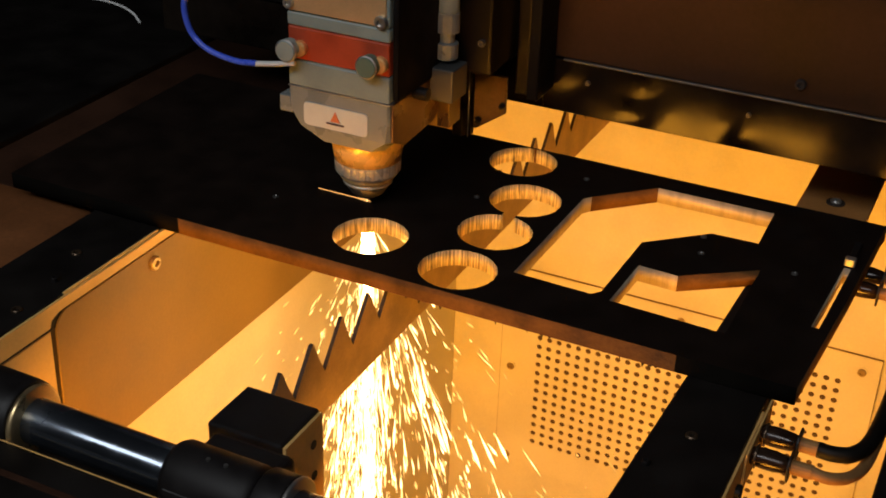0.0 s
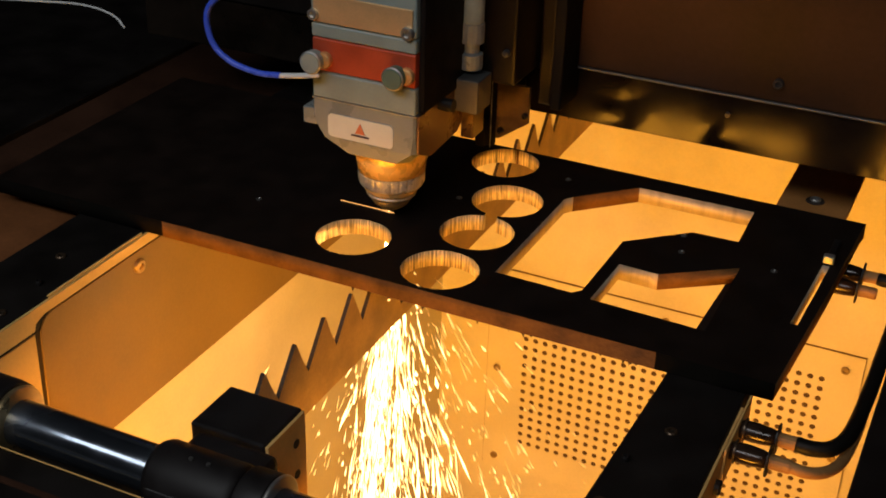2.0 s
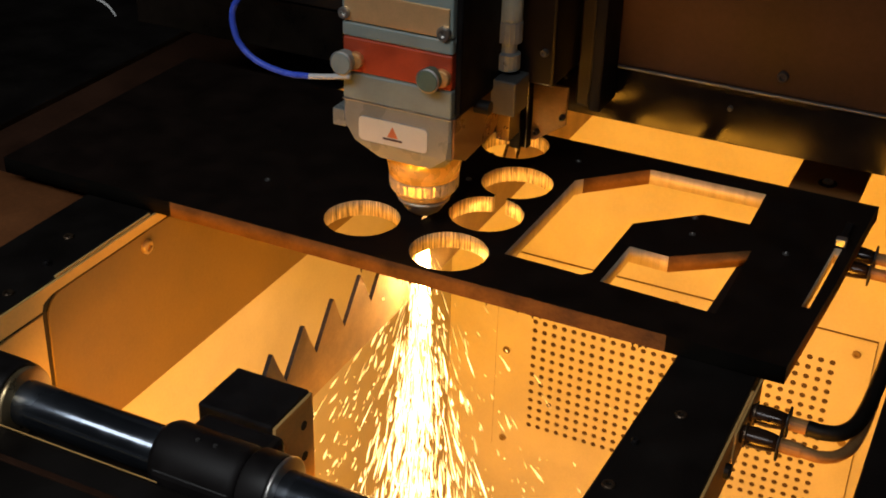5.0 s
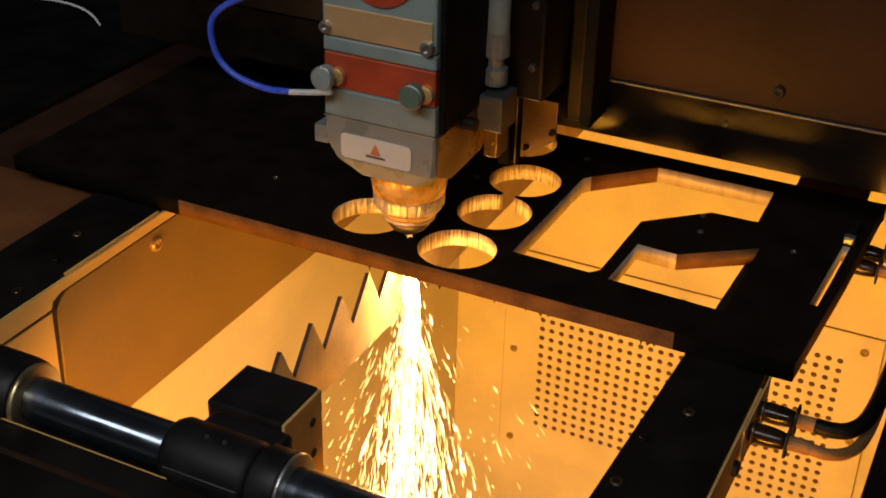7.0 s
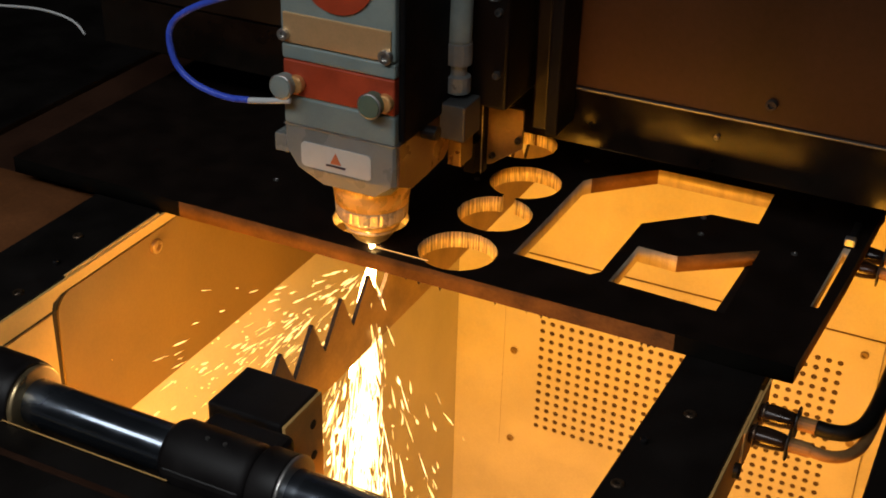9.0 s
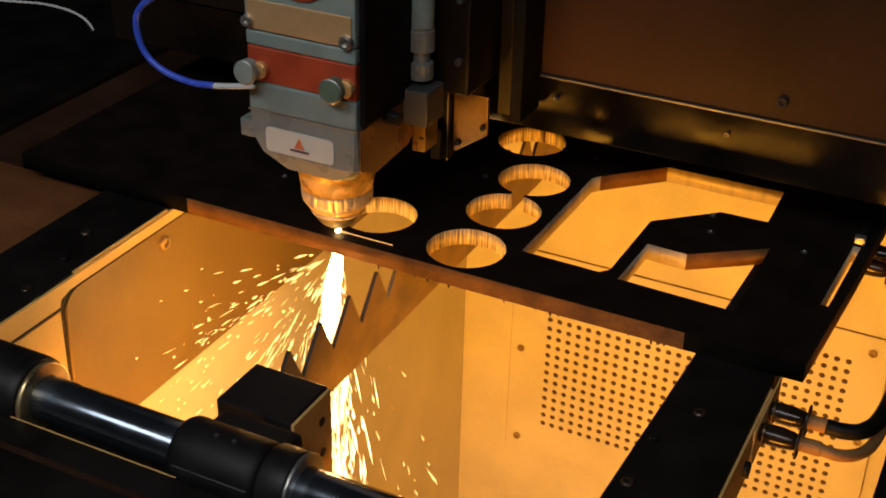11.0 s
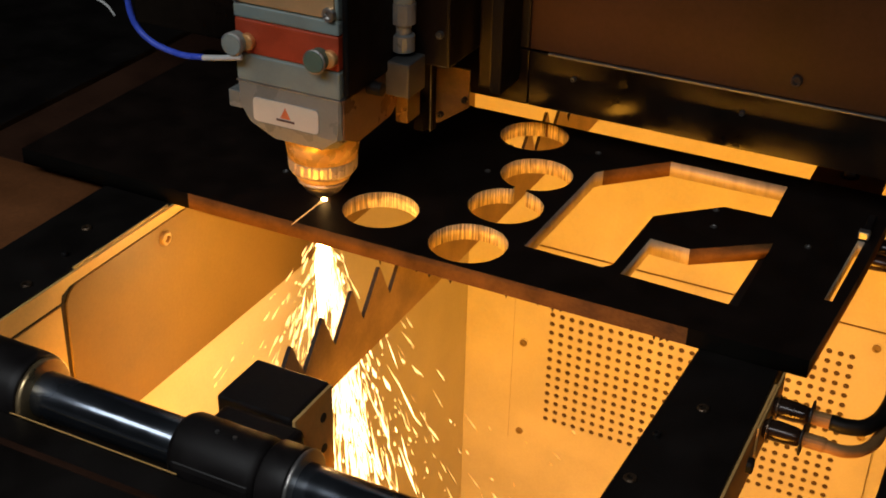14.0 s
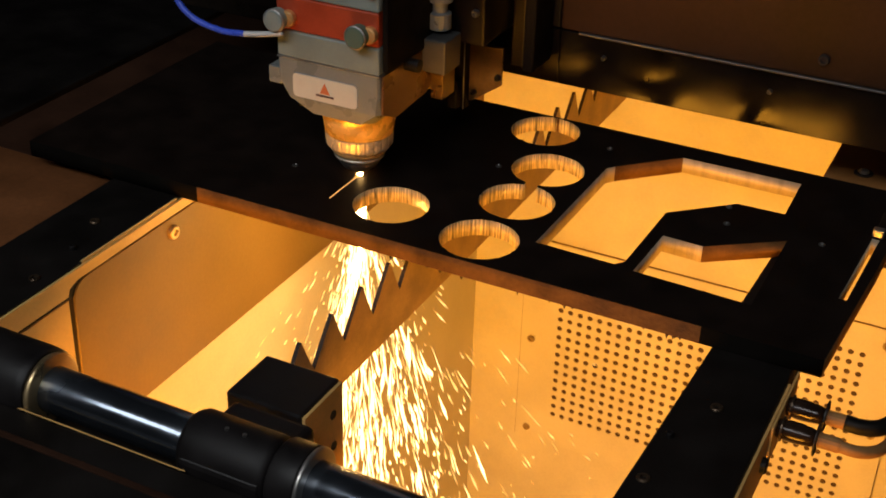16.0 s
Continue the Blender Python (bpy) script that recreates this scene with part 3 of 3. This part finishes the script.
for x in (-0.051, 0.030):
    k = part("knob", lathe([(0.007, HY0 - 0.001), (0.0095, HY0 - 0.003), (0.0102, HY0 - 0.012), (0.009, HY0 - 0.0145)], 24, "y", (x, 0, 0.157)), M_KNOB if x < 0 else M_KNOBD, head, "round grey-green knob" if x < 0 else "round dark green knob")
    part("bushing", lathe([(0.0075, HY0), (0.0075, HY0 - 0.005), (0.0065, HY0 - 0.006)], 20, "y", (x + 0.008, 0, 0.1575)), M_COPPER, head)
    part("knob_rim", lathe([(0.0098, HY0 - 0.0118), (0.0106, HY0 - 0.0122), (0.0106, HY0 - 0.0132), (0.0098, HY0 - 0.0136)], 28, "y", (x, 0, 0.157)), M_STEEL, head, "thin bright rim", smooth=True)
part("side_lug", box(-0.070, -0.0565, HY0 + 0.004, HY0 + 0.03, 0.091, 0.107, 0.001), M_GREY, head)
def rounded(x0, x1, z0, z1, r, n=4):
    out = []
    for cx, cz, a in ((x1 - r, z1 - r, 0), (x0 + r, z1 - r, 90), (x0 + r, z0 + r, 180), (x1 - r, z0 + r, 270)):
        out += [(cx + r * math.cos(radians(a + 90 * i / n)), cz + r * math.sin(radians(a + 90 * i / n))) for i in range(n + 1)]
    return out


label = part("label_plate", prism(rounded(-0.041, 0.025, 0.0855, 0.1075, 0.004), "y", HY0 - 0.0012, HY0 + 0.0005), M_LABEL, head, "white maker's plate")
part("emblem", prism([(-0.013, 0.0935), (-0.003, 0.0935), (-0.008, 0.1035)], "y", HY0 - 0.0018, HY0 - 0.0011), M_ORANGE, label, "small orange triangle emblem")
part("printed_bar", box(-0.017, 0.001, HY0 - 0.0018, HY0 - 0.0011, 0.0905, 0.0922), M_PRINT, label, "illegible dark print")
part("seam_edge", box(-0.0575, 0.0465, HY0 - 0.0006, HY0 + 0.002, 0.1194, 0.1206, 0.0002), M_STEEL, head, "bright worn seam edge")
# nozzle
part("nozzle_neck", lathe([(0.0345, 0.076), (0.0360, 0.073), (0.0342, 0.060), (0.0318, 0.0440)], 48), M_GOLD, head, "copper-coloured neck", smooth=True)
part("fluted_ring", lathe([(0.0290, 0.0445), (0.0312, 0.0436), (0.0318, 0.0420), (0.0314, 0.0325), (0.0296, 0.0295), (0.0270, 0.0285)], 96, wobble=lambda i: 1.0 if i % 4 < 3 else 0.982), M_RING, head, "fluted steel ring")
part("lower_collar", lathe([(0.0268, 0.0295), (0.0274, 0.0270), (0.0250, 0.0230), (0.0225, 0.0218)], 48), M_GOLD, head, "golden lower collar", smooth=True)
part("ceramic_ring", lathe([(0.0212, 0.0224), (0.0240, 0.0208), (0.0240, 0.0190), (0.0202, 0.0174)], 48), M_RING, head, smooth=True)
part("nozzle_tip", lathe([(0.0205, 0.0185), (0.0195, 0.013), (0.016, 0.008), (0.009, 0.003), (0.003, 0.0005)], 32), M_DULL, head, smooth=True)
# side module with air fitting
part("side_module", box(0.0465, 0.0525, HY0 + 0.004, 0.060, 0.123, 0.42, 0.002), M_MODULE, head)
part("sensor", lathe([(0.006, 0.046), (0.006, 0.062)], 14, "x", (0, 0.0, 0.118)), M_BLACK, head)
part("air_bracket", box(0.0500, 0.0735, 0.026, 0.058, 0.1015, 0.1335, 0.0015), M_GREYD, head)
part("air_fitting", lathe([(0.009, 0.138), (0.0105, 0.139), (0.0105, 0.153), (0.007, 0.154), (0.007, 0.163), (0.0112, 0.164), (0.0112, 0.182), (0.009, 0.184)], 16, "z", (0.058, 0.045, 0)), M_FITTING, head, "grey plated air fitting")
part("air_hose", tube([(0.058, 0.045, 0.182), (0.058, 0.046, 0.21), (0.056, 0.05, 0.26), (0.052, 0.06, 0.36)], 0.0105), M_KNOB, head, "grey air hose", smooth=True)
part("carriage", box(-0.060, 0.092, 0.068, 0.165, 0.118, 0.62, 0.003), M_CARRIAGE, head, "oily brown-black carriage")
oval = [(0.077 + 0.0085 * math.cos(radians(a)), 0.0672, (0.245 if a < 180 else 0.222) + 0.0085 * math.sin(radians(a))) for a in range(0, 360, 20)]
part("cable_slot", prism([(x, z) for x, y, z in oval], "y", 0.0672, 0.0695), M_BURNT, head, "dark cable slot")
part("slot_rim", tube(oval + oval[:1], 0.0010, 6, 2), M_DULL, head, "bare metal slot rim", smooth=True)
for x, z in ((0.083, 0.150), (0.083, 0.205), (0.072, 0.240), (0.083, 0.300)):
    screw(head, x, 0.067, z, "y", 0.0035, M_DULL)
part("sensor_bracket", prism([(0.0544, 0.0400), (0.058, 0.0400), (0.0890, 0.0620), (0.0890, 0.100), (0.0544, 0.100)], "y", 0.118, 0.121, bevel=0.0006), M_BRACKET, head, "brown stained sensor bracket")
part("bracket_web", box(0.0385, 0.0542, 0.112, 0.121, 0.033, 0.112, 0.0008), M_MODULE, head)
screw(head, 0.0855, 0.117, 0.070, "y", 0.003, M_BLACK)
screw(head, 0.0605, 0.117, 0.050, "y", 0.003, M_BLACK)
# Steel strip added as the highlight along the web.
part("web_highlight", box(0.0518, 0.0524, 0.1110, 0.1119, 0.032, 0.111, 0.0001), M_STEEL, head, "bright strip added as an edge highlight")
part("clamp_piece", box(0.040, 0.0508, 0.100, 0.111, 0.036, 0.066, 0.001), M_MODULE, head)
part("valve_block", box(0.047, 0.060, 0.050, 0.075, 0.066, 0.0995, 0.001), M_BRACKET, head, "small brown valve block")
screw(head, 0.0605, 0.030, 0.108, "x", 0.004, M_STEEL)
part("drag_post", box(0.094, 0.108, 0.125, 0.16, 0.082, 0.62, 0.002), M_CARRIAGE, head, "brown-black guard post")
part("post_edge", box(0.1085, 0.120, 0.120, 0.165, 0.080, 0.62, 0.002), M_MODULE, head)
# cooling hose
HH = HY0 - 0.010
part("hose_sleeve", tube([(-0.044, HH, 0.146), (-0.064, HH, 0.1415), (-0.086, HH, 0.1375)], 0.0026), M_WHITE, head, "white hose sleeve", smooth=True)
part("blue_hose", tube([(-0.084, HH, 0.138), (-0.108, HH, 0.1362), (-0.136, HH, 0.1415), (-0.153, HH, 0.1535), (-0.1595, HH, 0.170), (-0.1585, HH, 0.186), (-0.148, HH, 0.199), (-0.127, HH, 0.2115), (-0.100, HH, 0.223), (-0.06, HH + 0.01, 0.236)], 0.0029), M_BLUE, head, "bright blue cooling hose", smooth=True)


# ---- sparks ----
def streaks(count, near, far, spread, lengths, widths, seed, lean=(0, 0)):
    """Spark streaks flying from the cut, below the plate; apex at the origin."""
    rng = random.Random(seed)
    bm = bmesh.new()
    for _ in range(count):
        d = near + (far - near) * rng.random() ** 0.75
        a, s = rng.uniform(0, 2 * math.pi), abs(rng.gauss(0, spread))
        way = Vector((lean[0] + s * math.cos(a), lean[1] + s * math.sin(a), -1)).normalized()
        p = way * d
        way = (way + Vector((rng.gauss(0, 0.08), rng.gauss(0, 0.08), 0))).normalized()
        ln, w = lengths[0] + (lengths[1] - lengths[0]) * rng.random() ** 2, widths[0] + (widths[1] - widths[0]) * rng.random() ** 2
        side = way.orthogonal().normalized()
        up = way.cross(side)
        tip0, tip1, mid = p - way * ln / 2, p + way * ln / 2, p + way * ln * 0.15
        ring = [bm.verts.new(mid + side * w * c + up * w * q) for c, q in ((1, 0), (0, 1), (-1, 0), (0, -1))]
        v0, v1 = bm.verts.new(tip0), bm.verts.new(tip1)
        for i in range(4):
            bm.faces.new((ring[i], ring[(i + 1) % 4], v0))
            bm.faces.new((ring[(i + 1) % 4], ring[i], v1))
    return bm


def spray(label, bm, material):
    ob = part("spark_spray", bm, material)
    return tagged(ob, label, "sparks", "spark shower", "stuff")


plume = tagged(part("spark_plume", lathe([(0.001, 0.0), (0.0034, -0.008), (0.0050, -0.025), (0.0054, -0.050), (0.0032, -0.085), (0.0006, -0.12)], 20, wobble=lambda i: 1 + 0.45 * math.sin(i * 2.3)), M_PLUME), "white-hot jet of molten metal under the cut", "spark jet", kind="stuff")
core = [spray("white-hot core of the spark shower under the plate", streaks((560, 320, 280)[i], 0.0, (0.36, 0.58, 0.60)[i], (0.065, 0.085, 0.140)[i], (0.008, 0.065), (0.0004, 0.0023), 10 + i), M_HOT) for i in range(3)]
fans = [spray("yellow sparks fanning out under the plate", streaks(300, 0.03, 0.62, 0.23, (0.005, 0.034), (0.0003, 0.0016), 20 + i), (M_SPARK, M_EMBER, M_SPARK)[i]) for i in range(3)]
strays = [spray("stray orange sparks in the chamber", streaks(60, 0.05, 0.65, 0.34, (0.004, 0.016), (0.0004, 0.0018), 40 + i), M_EMBER) for i in range(2)]
side_fans = [spray("sparks thrown sideways off the plate edge", streaks(130, 0.02, 0.28, 0.46, (0.003, 0.026), (0.0003, 0.0015), 60 + i, lean=(-0.7 - 0.3 * i, -0.30)), M_SPARK) for i in range(2)]
pool = tagged(part("melt_glow", lathe([(0.001, -0.030), (0.006, -0.022), (0.005, -0.010), (0.002, 0.0), (0.0008, 0.0022)], 12), M_PLUME), "white-hot melt at the underside of the cut", "melt", kind="stuff")
kerf = tagged(part("hot_kerf", prism([(-0.055, -0.00025), (-0.012, -0.0003), (-0.007, -0.0012), (-0.002, -0.0016), (0.003, 0), (-0.002, 0.0016), (-0.007, 0.0012), (-0.012, 0.0003), (-0.055, 0.00025)], "z", 0.0002, 0.0008), M_KERF), "glowing fresh kerf on the plate", "kerf")

# ---- motion ----
HEAD_ROWS = [
    (0.0, -0.1081, 0.0557), (0.5, -0.0975, 0.0557), (1.0, -0.0863, 0.0557), (1.5, -0.0751, 0.0557), (2.0, -0.0638, 0.0553),
    (2.5, -0.0520, 0.0550), (3.0, -0.0410, 0.0547), (3.5, -0.0300, 0.0540), (3.75, -0.0252, 0.0515), (4.0, -0.0230, 0.0455), (4.5, -0.0225, 0.0335),
    (5.0, -0.0225, 0.0220), (5.5, -0.0225, 0.0107), (6.0, -0.0225, -0.0007), (6.5, -0.0225, -0.0118), (7.0, -0.0225, -0.0229),
    (7.5, -0.0226, -0.0340), (8.0, -0.0235, -0.0440), (8.25, -0.0270, -0.0490), (8.5, -0.0328, -0.0509), (9.0, -0.0445, -0.0512), (9.5, -0.0556, -0.0512),
    (10.0, -0.0667, -0.0507), (10.5, -0.0778, -0.0502), (11.0, -0.0889, -0.0495), (11.5, -0.0999, -0.0489), (12.0, -0.1115, -0.0487),
    (12.25, -0.1180, -0.0482), (12.5, -0.1233, -0.0462), (12.75, -0.1262, -0.0420), (13.0, -0.1271, -0.0362), (13.5, -0.1273, -0.0243), (14.0, -0.1273, -0.0126),
    (14.5, -0.1271, -0.0015), (15.0, -0.1269, 0.0103), (15.5, -0.1269, 0.0222), (16.0, -0.1266, 0.0336)]


def head_at(t):
    for a, b in zip(HEAD_ROWS, HEAD_ROWS[1:]):
        if t <= b[0]:
            u = (t - a[0]) / (b[0] - a[0])
            return a[1] + (b[1] - a[1]) * u, a[2] + (b[2] - a[2]) * u
    return HEAD_ROWS[-1][1:]


def side_share(t):
    """How strongly the sparks are thrown sideways: near the plate edge."""
    return max(0.0, min(1.0, (t - 7.6) / 1.4, (13.3 - t) / 1.0))


def heading(t):
    """Direction of the cut, in degrees."""
    if t < 3.5:
        return 0.0
    if t < 4.0:
        return -90.0 * (t - 3.5) / 0.5
    if t < 8.0:
        return -90.0
    if t < 8.5:
        return -90.0 - 90.0 * (t - 8.0) / 0.5
    if t < 12.9:
        return -180.0
    if t < 13.7:
        return -180.0 - 90.0 * (t - 12.9) / 0.8
    return -270.0


def motions():
    walk(head, [(t, pose(x, y, 0.004)) for t, x, y in HEAD_ROWS])
    walk(gantry, [(t, pose(0, y, 0)) for t, x, y in HEAD_ROWS])
    steps = [i * 0.25 for i in range(65)]
    for n, ob in enumerate(core + fans + strays):
        turn = (37, -43, 29, -53, 47, 61, -34)[n % 7]
        rows = []
        for i, t in enumerate(steps):
            x, y = head_at(t)
            s = side_share(t)
            lobe = {2: -12, 3: -6, 4: -20, 5: 7, 6: -15}.get(n, 0) * max(0.25, min(1.0, (5.0 - t) / 1.5), min(0.8, (t - 12.3) / 1.0))
            tilt = pose(0, 0, 0, 4 * math.sin(1.9 * t + n) - 4 * s, 5 * math.sin(1.3 * t + 2 * n) + (2 if n < 3 else 9) * s + lobe * (1 - s), 0)
            rows.append((t, pose(x, y, -TH - 0.002) @ tilt @ pose(0, 0, 0, 0, 0, turn * i + 50 * n)))
        walk(ob, rows)
    for n, ob in enumerate(side_fans):
        rows = []
        for i, t in enumerate(steps):
            x, y = head_at(t)
            s = side_share(t)
            rows.append((t, pose(x, y, -TH - 0.003) @ pose(0, 0, 0, 6 * math.sin(7 * t + n), -38 * (1 - s) + 7 * math.sin(5 * t + 2 * n), 12 * math.sin(3.1 * t + n))))
        walk(ob, rows)
    walk(plume, [(t, pose(*head_at(t), -TH) @ pose(0, 0, 0, 5 * math.sin(1.9 * t) - 4 * side_share(t), 4 * math.sin(1.3 * t) + 10 * side_share(t), 40 * t)) for t in steps])
    walk(pool, [(t, pose(*head_at(t), -TH + 0.002 + 0.0165 * max(0.0, min(1.0, (t - 7.8) / 1.0)))) for t in steps])
    walk(kerf, [(t, pose(*head_at(t), 0) @ pose(0, 0, 0, 0, 0, heading(t))) for t in steps])


motions()
